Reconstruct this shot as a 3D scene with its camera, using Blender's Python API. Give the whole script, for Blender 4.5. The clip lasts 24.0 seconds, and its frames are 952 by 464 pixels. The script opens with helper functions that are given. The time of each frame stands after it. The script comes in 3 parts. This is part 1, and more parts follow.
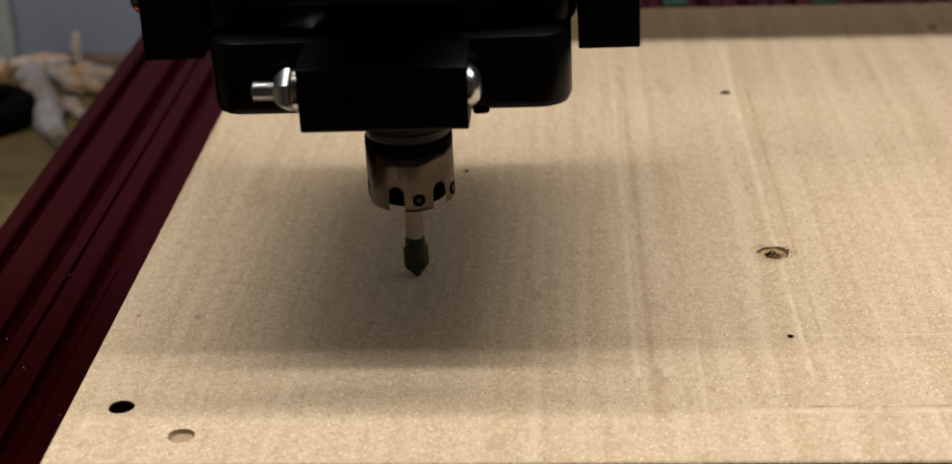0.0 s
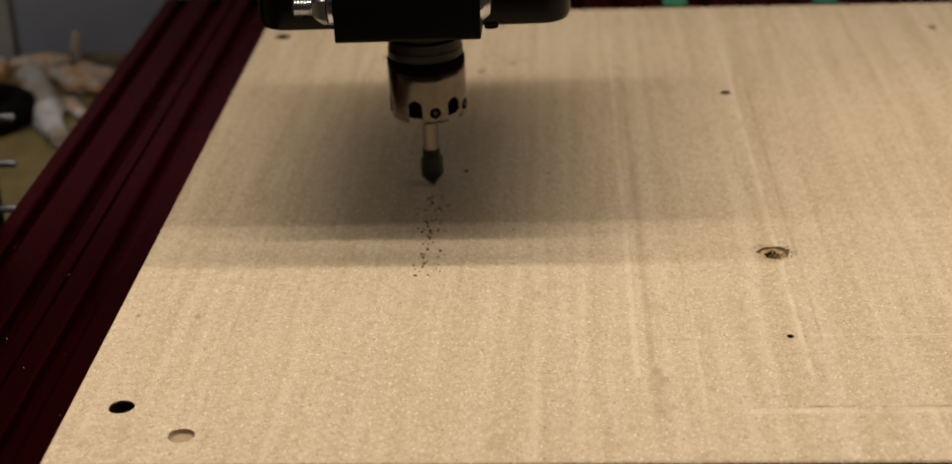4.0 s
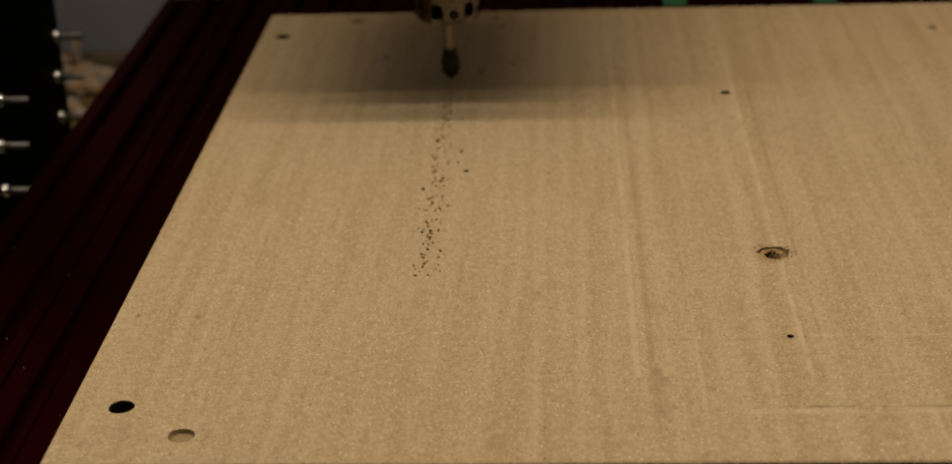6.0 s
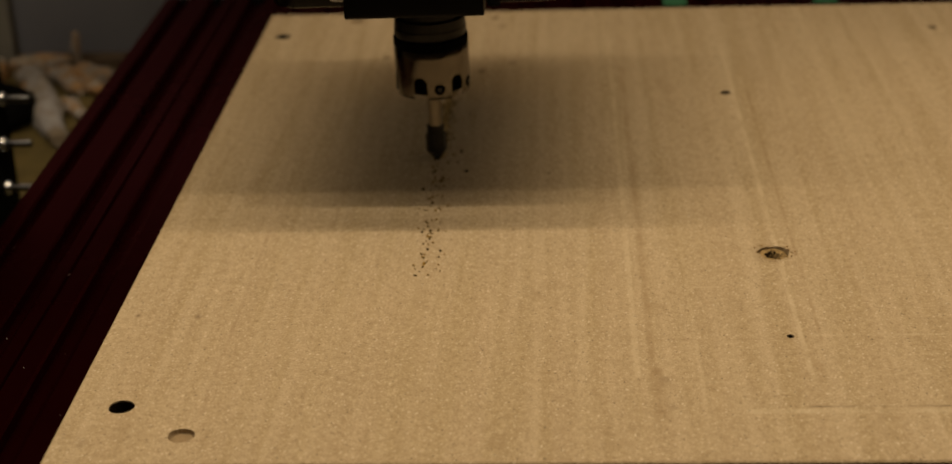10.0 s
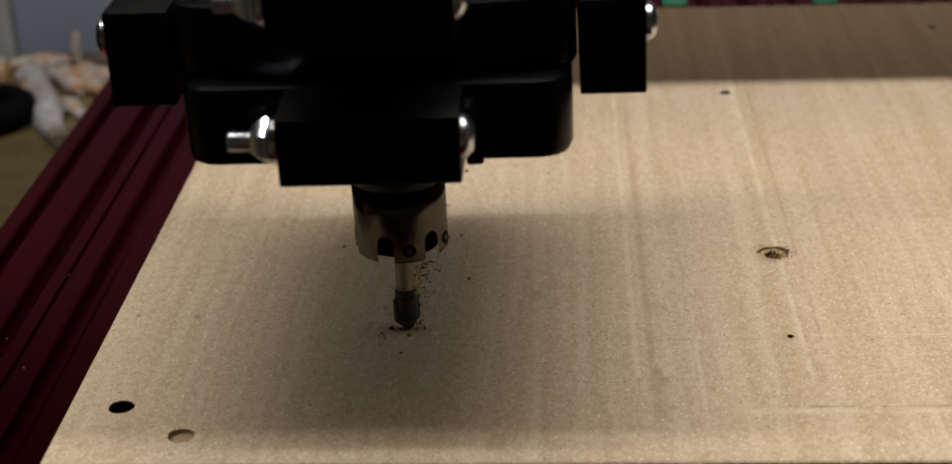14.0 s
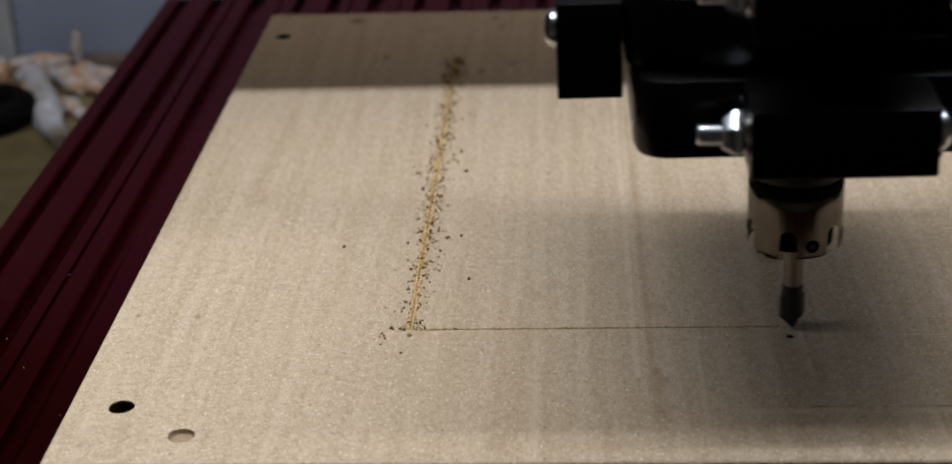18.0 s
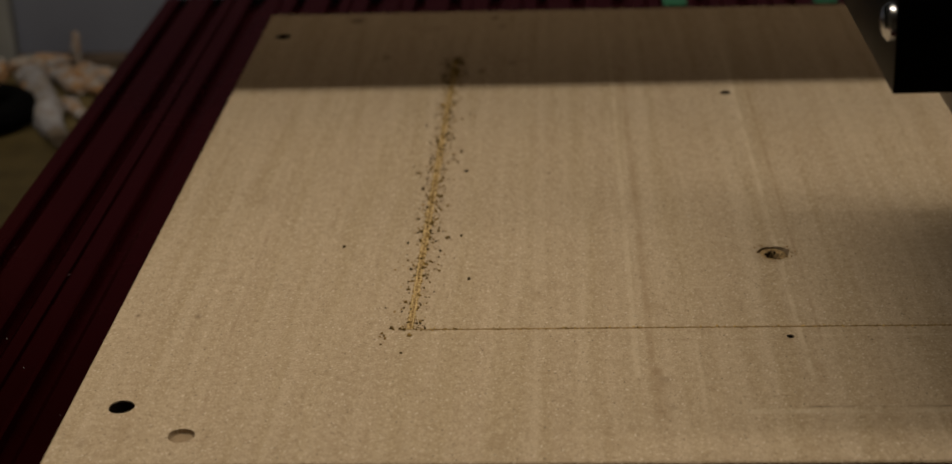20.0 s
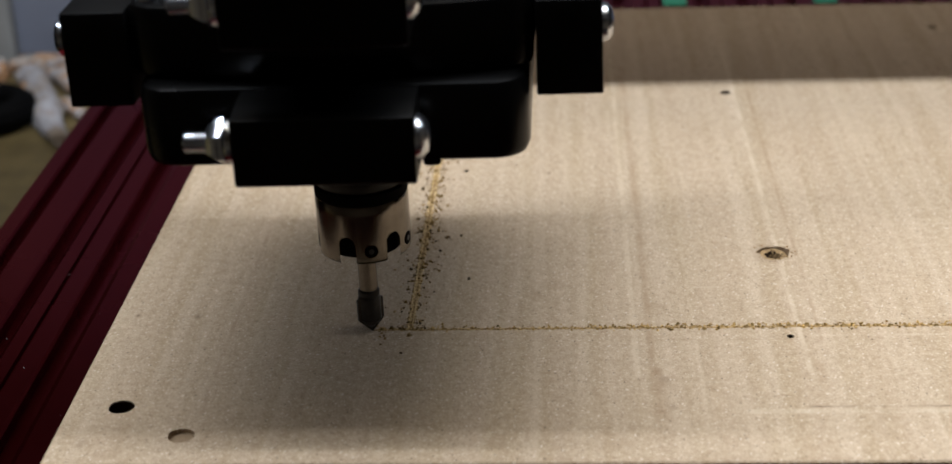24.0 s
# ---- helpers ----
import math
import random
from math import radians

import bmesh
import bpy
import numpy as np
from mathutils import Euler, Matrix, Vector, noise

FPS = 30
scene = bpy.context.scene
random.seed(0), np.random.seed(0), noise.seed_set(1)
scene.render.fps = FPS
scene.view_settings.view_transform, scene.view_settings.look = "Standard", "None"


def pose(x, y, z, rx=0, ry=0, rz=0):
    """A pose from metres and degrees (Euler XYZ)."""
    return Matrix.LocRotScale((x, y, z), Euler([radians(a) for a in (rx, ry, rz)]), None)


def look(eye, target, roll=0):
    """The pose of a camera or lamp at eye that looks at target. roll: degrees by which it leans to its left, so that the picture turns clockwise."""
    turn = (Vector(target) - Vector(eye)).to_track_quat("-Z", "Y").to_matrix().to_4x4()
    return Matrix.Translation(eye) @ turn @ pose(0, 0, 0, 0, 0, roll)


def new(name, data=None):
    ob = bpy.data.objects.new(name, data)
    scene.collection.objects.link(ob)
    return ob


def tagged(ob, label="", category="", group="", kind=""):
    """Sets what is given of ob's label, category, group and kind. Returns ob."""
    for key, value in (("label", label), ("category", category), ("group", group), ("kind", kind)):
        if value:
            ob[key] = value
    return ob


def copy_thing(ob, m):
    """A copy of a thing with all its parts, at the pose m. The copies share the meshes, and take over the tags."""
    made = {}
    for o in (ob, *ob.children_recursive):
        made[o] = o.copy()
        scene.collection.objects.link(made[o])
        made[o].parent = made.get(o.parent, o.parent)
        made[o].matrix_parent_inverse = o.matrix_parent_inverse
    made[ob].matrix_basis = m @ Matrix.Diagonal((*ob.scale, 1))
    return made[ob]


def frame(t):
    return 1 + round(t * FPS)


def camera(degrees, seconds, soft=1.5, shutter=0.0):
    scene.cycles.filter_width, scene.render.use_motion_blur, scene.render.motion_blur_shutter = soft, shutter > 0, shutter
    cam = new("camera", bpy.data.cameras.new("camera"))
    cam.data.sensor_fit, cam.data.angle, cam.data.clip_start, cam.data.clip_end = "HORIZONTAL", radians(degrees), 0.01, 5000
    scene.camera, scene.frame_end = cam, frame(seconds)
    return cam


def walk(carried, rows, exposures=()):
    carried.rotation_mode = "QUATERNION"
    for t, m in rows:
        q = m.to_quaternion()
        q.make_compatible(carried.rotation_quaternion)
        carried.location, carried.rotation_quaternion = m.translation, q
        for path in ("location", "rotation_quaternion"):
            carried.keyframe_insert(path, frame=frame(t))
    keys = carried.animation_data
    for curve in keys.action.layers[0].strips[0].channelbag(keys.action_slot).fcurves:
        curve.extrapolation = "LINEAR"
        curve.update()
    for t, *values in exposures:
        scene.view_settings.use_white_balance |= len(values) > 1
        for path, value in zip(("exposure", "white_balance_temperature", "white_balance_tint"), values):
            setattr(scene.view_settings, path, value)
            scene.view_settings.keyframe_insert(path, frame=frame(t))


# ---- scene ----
cam = camera(31.284, 24.0, soft=1.5, shutter=0.5)
EYE = Vector((0.0629, -0.64136, 0.30864))
VIEW = look(EYE, EYE + Vector((-0.05321, 0.91066, -0.40972)), -2.056)
cam.data.dof.use_dof = True
cam.data.dof.focus_distance = 0.665
cam.data.dof.aperture_fstop = 10.0
EXPOSURES = [
    (0.0, 0.42, 5560, 10), (2.5, 0.42, 5560, 10), (4.5, -0.1, 6200, 10), (5.0, -0.26, 6450, 10), (6.0, -0.80, 7550, 10), (7.0, -1.29, 8800, 10), (8.0, -1.34, 9300, 10),
    (9.0, -1.27, 9300, 10), (10.0, -0.75, 8300, 10), (10.5, -0.5, 7600, 10), (12.5, 0.2, 5890, 10), (14.0, 0.22, 5500, 10), (16.0, 0.32, 5020, 10), (17.0, 0.51, 4860, 10), (17.5, 0.47, 4860, 10),
    (18.0, 0.1, 4950, 10), (18.5, -0.08, 4950, 10), (20.5, -1.2, 6660, 10), (21.0, -1.05, 6660, 10), (22.0, -0.72, 6270, 10), (23.0, 0.13, 5230, 10), (24.0, 0.45, 5020, 10),]
walk(cam, [(0.0, VIEW), (24.0, VIEW)], EXPOSURES)

# ---- light: a tube fitting over the bench, along its length, and a soft warm fill lamp added above it ----
world = bpy.data.worlds.new("room_air")
scene.world = world
world.use_nodes = True
world.node_tree.nodes["Background"].inputs[0].default_value = (0.75, 0.85, 1.0, 1)
world.node_tree.nodes["Background"].inputs[1].default_value = 0.02


def tube_lamp(name, x, y, z, length, width, watts, color, aim=None):
    data = bpy.data.lights.new(name, "AREA")
    data.shape, data.size, data.size_y = "RECTANGLE", length, width
    data.energy, data.color = watts, color
    ob = new(name, data)
    ob.matrix_world = look((x, y, z), aim or (x, y, 0))
    return ob


tube_lamp("tube_light", 0.030, -0.0255, 0.75, 1.42, 0.022, 10.1, (1.0, 0.880, 0.715))
# added fill lamp that lifts the shadows under the carriage
tube_lamp("fill_light", 0.12, 0.04, 1.25, 1.4, 0.9, 5.3, (1.0, 0.73, 0.42), (0.12, 0.04, 0))

# ---- materials ----


def material(name, color, rough=0.5, metal=0.0, var=0.15, scale=60.0, bump=0.0, bump_scale=400.0, rough_var=0.1, spec=0.5):
    """A surface with colour and gloss varied at two scales and a fine relief."""
    m = bpy.data.materials.new(name)
    m.use_nodes = True
    nt = m.node_tree
    bsdf = nt.nodes["Principled BSDF"]
    tc = nt.nodes.new("ShaderNodeTexCoord")
    big, fine = nt.nodes.new("ShaderNodeTexNoise"), nt.nodes.new("ShaderNodeTexNoise")
    big.inputs["Scale"].default_value, fine.inputs["Scale"].default_value = scale * 0.2, scale * 3
    big.inputs["Detail"].default_value, fine.inputs["Detail"].default_value = 4, 6
    for n in (big, fine):
        nt.links.new(tc.outputs["Object"], n.inputs["Vector"])
    add = nt.nodes.new("ShaderNodeMath")
    nt.links.new(big.outputs[0], add.inputs[0])
    nt.links.new(fine.outputs[0], add.inputs[1])
    ramp = nt.nodes.new("ShaderNodeMapRange")
    ramp.inputs["From Min"].default_value, ramp.inputs["From Max"].default_value = 0.7, 1.3
    ramp.inputs["To Min"].default_value, ramp.inputs["To Max"].default_value = 1 - var, 1 + var
    nt.links.new(add.outputs[0], ramp.inputs["Value"])
    mul = nt.nodes.new("ShaderNodeVectorMath")
    mul.operation = "SCALE"
    mul.inputs[0].default_value = color
    nt.links.new(ramp.outputs[0], mul.inputs["Scale"])
    nt.links.new(mul.outputs[0], bsdf.inputs["Base Color"])
    rr = nt.nodes.new("ShaderNodeMapRange")
    rr.inputs["To Min"].default_value, rr.inputs["To Max"].default_value = max(rough - rough_var, 0.02), rough + rough_var
    nt.links.new(big.outputs[0], rr.inputs["Value"])
    nt.links.new(rr.outputs[0], bsdf.inputs["Roughness"])
    bsdf.inputs["Metallic"].default_value = metal
    bsdf.inputs["Specular IOR Level"].default_value = spec
    if bump:
        bt, bn = nt.nodes.new("ShaderNodeTexNoise"), nt.nodes.new("ShaderNodeBump")
        bt.inputs["Scale"].default_value, bt.inputs["Detail"].default_value = bump_scale, 5
        bn.inputs["Strength"].default_value, bn.inputs["Distance"].default_value = bump, 0.0004
        nt.links.new(tc.outputs["Object"], bt.inputs["Vector"])
        nt.links.new(bt.outputs[0], bn.inputs["Height"])
        nt.links.new(bn.outputs[0], bsdf.inputs["Normal"])
    return m


def mdf_material():
    """Raw fibreboard: fine fibres and flecks, faint streaks along y, pale scars and dark scratches of earlier jobs."""
    m = bpy.data.materials.new("fibreboard")
    m.use_nodes = True
    nt = m.node_tree
    bsdf = nt.nodes["Principled BSDF"]
    tc = nt.nodes.new("ShaderNodeTexCoord")
    sep = nt.nodes.new("ShaderNodeSeparateXYZ")
    nt.links.new(tc.outputs["Object"], sep.inputs[0])

    def noise_at(scale, detail=5.0, stretch=(1, 1, 1), rough=0.6):
        mp = nt.nodes.new("ShaderNodeMapping")
        mp.inputs["Scale"].default_value = stretch
        n = nt.nodes.new("ShaderNodeTexNoise")
        n.inputs["Scale"].default_value, n.inputs["Detail"].default_value = scale, detail
        n.inputs["Roughness"].default_value = rough
        nt.links.new(tc.outputs["Object"], mp.inputs[0])
        nt.links.new(mp.outputs[0], n.inputs["Vector"])
        return n.outputs[0]

    def rng(v, a, b, c, d):
        n = nt.nodes.new("ShaderNodeMapRange")
        for k, x in zip(("From Min", "From Max", "To Min", "To Max"), (a, b, c, d)):
            n.inputs[k].default_value = x
        nt.links.new(v, n.inputs["Value"])
        return n.outputs[0]

    def op(kind, a, b):
        n = nt.nodes.new("ShaderNodeMath")
        n.operation = kind
        for i, x in enumerate((a, b)):
            if isinstance(x, (int, float)):
                n.inputs[i].default_value = x
            else:
                nt.links.new(x, n.inputs[i])
        return n.outputs[0]

    def blend(fac, a, b):
        n = nt.nodes.new("ShaderNodeMix")
        n.data_type = "RGBA"
        nt.links.new(fac, n.inputs["Factor"])
        for key, x in (("A", a), ("B", b)):
            i = [s for s in n.inputs if s.name == key and s.type == "RGBA"][0]
            if isinstance(x, tuple):
                i.default_value = (*x, 1)
            else:
                nt.links.new(x, i)
        return [s for s in n.outputs if s.type == "RGBA"][0]

    def band(axis, centre, half, lo, hi, soft=0.003):
        """1 on a line at centre along the other axis, between lo and hi."""
        a, b = (sep.outputs["X"], sep.outputs["Y"]) if axis == "x" else (sep.outputs["Y"], sep.outputs["X"])
        d = op("ABSOLUTE", op("SUBTRACT", a, centre), 0)
        on = rng(d, half, half * 0.4, 0, 1)
        return op("MULTIPLY", on, op("MULTIPLY", rng(b, lo, lo + soft, 0, 1), rng(b, hi, hi - soft, 0, 1)))

    col = blend(rng(noise_at(14, 4), 0.35, 0.65, 0, 1), (0.40, 0.305, 0.200), (0.455, 0.35, 0.235))
    streak = rng(noise_at(9, 3, (9, 0.3, 1), 0.65), 0.42, 0.58, 0, 0.60)
    col = blend(streak, col, (0.52, 0.42, 0.298))
    warm = rng(noise_at(7, 3, (11, 0.5, 1), 0.6), 0.48, 0.62, 0, 0.62)
    col = blend(warm, col, (0.345, 0.255, 0.140))
    wave = nt.nodes.new("ShaderNodeTexWave")
    wave.bands_direction = "X"
    for key, x in (("Scale", 31.0), ("Distortion", 5.0), ("Detail", 2.0), ("Detail Scale", 0.35)):
        wave.inputs[key].default_value = x
    stretch = nt.nodes.new("ShaderNodeMapping")
    stretch.inputs["Scale"].default_value = (1, 0.12, 1)
    nt.links.new(tc.outputs["Object"], stretch.inputs[0])
    nt.links.new(stretch.outputs[0], wave.inputs["Vector"])
    col = blend(op("MULTIPLY", wave.outputs["Fac"], rng(noise_at(6, 2), 0.35, 0.65, 0.06, 0.36)), col, (0.345, 0.255, 0.145))
    fibre = rng(noise_at(420, 4, (1.0, 0.75, 1), 0.7), 0.36, 0.68, 0, 1)
    col = blend(rng(noise_at(150, 4, (1, 1, 1), 0.65), 0.40, 0.62, 0.0, 0.34), col, (0.315, 0.232, 0.138))
    col = blend(op("MULTIPLY", fibre, 0.50), col, (0.60, 0.49, 0.345))
    col = blend(rng(noise_at(760, 2), 0.585, 0.69, 0, 0.30), col, (0.15, 0.096, 0.046))
    col = blend(rng(noise_at(470, 2, (1, 0.8, 1)), 0.64, 0.72, 0, 0.40), col, (0.10, 0.068, 0.032))
    col = blend(rng(noise_at(380, 2, (1, 0.75, 1)), 0.625, 0.72, 0, 0.3), col, (0.76, 0.645, 0.49))
    col = blend(rng(noise_at(1450, 1, (1, 0.62, 1)), 0.60, 0.69, 0, 0.36), col, (0.16, 0.10, 0.048))
    col = blend(rng(noise_at(1300, 1, (1, 0.66, 1)), 0.62, 0.70, 0, 0.40), col, (0.80, 0.70, 0.54))
    for wide, deep, turn, keep, size, tone, amount in (
            (0.0034, 0.0026, 0.5, 0.34, 0.150, (0.76, 0.66, 0.52), 0.40), (0.0046, 0.0032, -0.4, 0.30, 0.125, (0.82, 0.74, 0.60), 0.48),
            (0.0022, 0.0018, 0.1, 0.26, 0.12, (0.68, 0.57, 0.42), 0.35), (0.0070, 0.0034, 1.1, 0.26, 0.12, (0.84, 0.76, 0.63), 0.58),
            (0.0030, 0.0022, 0.8, 0.40, 0.115, (0.12, 0.080, 0.038), 0.55), (0.0072, 0.0060, 0.3, 0.34, 0.065, (0.040, 0.026, 0.012), 0.95)):
        mp, vo = nt.nodes.new("ShaderNodeMapping"), nt.nodes.new("ShaderNodeTexVoronoi")
        mp.vector_type, vo.voronoi_dimensions = "TEXTURE", "2D"
        mp.inputs["Rotation"].default_value, mp.inputs["Scale"].default_value = (0, 0, turn), (wide, deep, 1)
        vo.inputs["Scale"].default_value = 1.0
        nt.links.new(tc.outputs["Object"], mp.inputs[0])
        nt.links.new(mp.outputs[0], vo.inputs["Vector"])
        pick = nt.nodes.new("ShaderNodeSeparateColor")
        nt.links.new(vo.outputs["Color"], pick.inputs[0])
        on = op("MULTIPLY", op("LESS_THAN", pick.outputs[0], keep), rng(vo.outputs["Distance"], size, size * 0.45, 0, amount * 0.88))
        col = blend(on, col, tone)
    smudge = op("MULTIPLY", rng(noise_at(28, 5, (1, 0.7, 1), 0.7), 0.58, 0.72, 0, 0.38), rng(noise_at(5, 2), 0.42, 0.56, 0.15, 1))
    col = blend(smudge, col, (0.235, 0.155, 0.078))
    for x, y, r, amount in ((-0.064, 0.3645, 0.0060, 0.75), (-0.0395, 0.291, 0.0034, 0.6), (0.0208, 0.3655, 0.0032, 0.7), (0.0258, 0.348, 0.0036, 0.45), (0.0163, 0.2645, 0.0030, 0.75),
                            (0.0337, 0.2785, 0.0034, 0.5), (0.055, 0.1123, 0.0014, 0.7), (0.1485, 0.0195, 0.0095, 0.28), (-0.1085, -0.1325, 0.0034, 0.18), (-0.086, -0.035, 0.0022, 0.4), (-0.1107, -0.034, 0.0016, 0.5), (0.0985, -0.090, 0.0028, 0.28), (0.1005, -0.110, 0.0024, 0.25)):
        dx, dy = op("SUBTRACT", sep.outputs["X"], x), op("SUBTRACT", sep.outputs["Y"], y)
        d = op("SQRT", op("ADD", op("MULTIPLY", dx, dx), op("MULTIPLY", op("MULTIPLY", dy, dy), 0.45)), 0)
        spot = rng(op("ADD", d, op("MULTIPLY", noise_at(240, 2), r * 0.9)), r * 1.35, r * 0.75, 0, amount)
        col = blend(spot, col, (0.10, 0.058, 0.024))
    patch = rng(noise_at(60, 4), 0.40, 0.6, 0.2, 1)
    wob = noise_at(35, 3)
    for axis, centre, half, lo, hi, tone, amount in (
            ("x", 0.0885, 0.0016, -0.090, 0.330, (0.60, 0.50, 0.36), 0.75),
            ("x", 0.0945, 0.0018, -0.125, 0.270, (0.28, 0.185, 0.095), 0.55),
            ("x", 0.1525, 0.0014, -0.100, 0.300, (0.62, 0.52, 0.38), 0.85),
            ("x", 0.1600, 0.0009, -0.062, 0.230, (0.30, 0.20, 0.11), 0.6),
            ("x", 0.1560, 0.0026, -0.100, -0.075, (0.33, 0.23, 0.13), 0.6),
            ("x", 0.0965, 0.0022, -0.120, -0.080, (0.26, 0.17, 0.09), 0.7),
            ("x", -0.0700, 0.0010, -0.115, 0.05, (0.25, 0.155, 0.08), 0.42),
            ("x", 0.1120, 0.0012, -0.110, 0.05, (0.60, 0.50, 0.36), 0.4),
            ("x", 0.0500, 0.0040, -0.147, 0.380, (0.52, 0.42, 0.30), 0.35),
            ("x", 0.2050, 0.0030, -0.02, 0.380, (0.58, 0.48, 0.34), 0.4),
            ("y", -0.0590, 0.0007, 0.092, 0.150, (0.30, 0.21, 0.12), 0.4),
            ("y", -0.0560, 0.0012, 0.155, 0.420, (0.60, 0.50, 0.36), 0.6),
            ("y", -0.1103, 0.0008, 0.148, 0.420, (0.10, 0.065, 0.035), 0.85),
            ("y", -0.1135, 0.0022, 0.125, 0.420, (0.62, 0.53, 0.39), 0.75),
            ("y", 0.2900, 0.0020, 0.085, 0.170, (0.56, 0.46, 0.33), 0.5),
            ("y", -0.0920, 0.0009, 0.112, 0.124, (0.66, 0.57, 0.43), 0.8),
            ("y", 0.0480, 0.0012, 0.160, 0.260, (0.56, 0.46, 0.33), 0.4),
            ("y", 0.2050, 0.0014, 0.150, 0.200, (0.60, 0.50, 0.36), 0.5),
            ("y", -0.0130, 0.0009, 0.112, 0.130, (0.64, 0.54, 0.40), 0.6)):
        col = blend(op("MULTIPLY", band(axis, centre, half, lo, hi), op("MULTIPLY", patch, amount * 0.68)), col, tone)
    nt.links.new(col, bsdf.inputs["Base Color"])
    bsdf.inputs["Roughness"].default_value = 0.72
    bsdf.inputs["Specular IOR Level"].default_value = 0.3
    bn = nt.nodes.new("ShaderNodeBump")
    bn.inputs["Strength"].default_value, bn.inputs["Distance"].default_value = 0.38, 0.0005
    nt.links.new(op("ADD", fibre, op("MULTIPLY", wob, 0.5)), bn.inputs["Height"])
    nt.links.new(bn.outputs[0], bsdf.inputs["Normal"])
    return m


MDF = mdf_material()
MDF_CUT = material("cut_fibreboard", (0.29, 0.19, 0.080), 0.9, spec=0.1, var=0.4, scale=300, bump=0.6, bump_scale=900)
DUST = material("fibreboard_dust", (0.53, 0.39, 0.19), 0.95, spec=0.1, var=0.35, scale=700, bump=0.8, bump_scale=1500)
CHIP = material("fibreboard_chip", (0.215, 0.140, 0.046), 0.95, spec=0.05, var=0.45, scale=500)


def varied(m, low, high):
    """Gives each loose piece of a joined mesh a tone of its own."""
    nt = m.node_tree
    bsdf = nt.nodes["Principled BSDF"]
    old = bsdf.inputs["Base Color"].links[0].from_socket
    geo, r, mul = nt.nodes.new("ShaderNodeNewGeometry"), nt.nodes.new("ShaderNodeMapRange"), nt.nodes.new("ShaderNodeVectorMath")
    mul.operation = "SCALE"
    r.inputs["To Min"].default_value, r.inputs["To Max"].default_value = low, high
    nt.links.new(geo.outputs["Random Per Island"], r.inputs["Value"])
    nt.links.new(old, mul.inputs[0])
    nt.links.new(r.outputs[0], mul.inputs["Scale"])
    nt.links.new(mul.outputs[0], bsdf.inputs["Base Color"])
    return m


# olive dark of the plugs that stand for shade in deep holes
HOLE_PLUG = material("dark_hole_plug", (0.055, 0.043, 0.024), 0.6, spec=0.15, var=0.4, scale=300)
# dark colour that stands in for the shade inside drilled holes
BORE_SHADE = material("bore_shade", (0.018, 0.010, 0.004), 0.9, spec=0.1, var=0.5, scale=400, bump=0.6, bump_scale=900)
TORN = material("torn_fibreboard", (0.34, 0.235, 0.115), 0.9, spec=0.1, var=0.5, scale=250, bump=0.7, bump_scale=700)
CRUMB = varied(material("pale_fibreboard_crumb", (0.37, 0.255, 0.095), 0.95, spec=0.05, var=0.5, scale=500), 0.45, 1.5)
varied(CHIP, 0.25, 1.6)
FLOOR = material("milled_fibreboard", (0.27, 0.20, 0.125), 0.9, spec=0.1, var=0.3, scale=200, bump=0.4)
SCORED = material("scored_fibreboard", (0.255, 0.18, 0.088), 0.95, spec=0.1, var=0.4, scale=600)
RED = material("red_anodised_aluminium", (0.066, 0.0038, 0.0042), 0.28, metal=0.95, var=0.08, scale=40, bump=0.05, bump_scale=900, rough_var=0.06)
RED.node_tree.nodes["Principled BSDF"].inputs["Specular Tint"].default_value = (1.0, 0.60, 0.64, 1)
BLACK = material("black_painted_metal", (0.0010, 0.0010, 0.0011), 0.42, spec=0.12, var=0.3, scale=50, bump=0.12, bump_scale=600)
SATIN = material("black_moulded_plastic", (0.0009, 0.0009, 0.0010), 0.30, spec=0.15, var=0.3, scale=50, bump=0.06, bump_scale=900)
MATTE = material("matte_black", (0.0012, 0.0012, 0.0013), 0.75, spec=0.04, var=0.3, scale=50)
ZINC = material("zinc_plated_steel", (0.60, 0.64, 0.71), 0.22, metal=1.0, var=0.1, scale=120, bump=0.05)
DULL = material("dull_steel", (0.11, 0.115, 0.13), 0.32, metal=1.0, var=0.15, scale=120)
STEEL = material("ground_steel", (0.165, 0.148, 0.125), 0.20, metal=1.0, var=0.18, scale=90, bump=0.08, bump_scale=500)
DARK_STEEL = material("blackened_steel", (0.014, 0.013, 0.012), 0.4, metal=0.6, var=0.3, scale=90)
CARBIDE = material("dark_tool_steel", (0.042, 0.041, 0.041), 0.38, metal=0.8, var=0.25, scale=150, bump=0.1)
CARBIDE_TIP = material("carbide", (0.075, 0.068, 0.060), 0.42, metal=0.7, var=0.3, scale=300)
PANEL = material("blue_grey_painted_wall", (0.225, 0.25, 0.33), 0.6, var=0.06, scale=8, bump=0.1, bump_scale=200)
GREY = material("grey_painted_post", (0.30, 0.31, 0.31), 0.55, var=0.1, scale=12)
STRIP = material("brown_painted_strip", (0.12, 0.09, 0.07), 0.6, var=0.2, scale=30)
BENCH = material("plywood_bench", (0.125, 0.096, 0.036), 0.6, var=0.3, scale=25, bump=0.15)
ROOM = material("dull_plaster", (0.42, 0.36, 0.27), 0.9, var=0.08, scale=3)
CONCRETE = material("concrete", (0.07, 0.066, 0.062), 0.9, var=0.15, scale=6, bump=0.2)


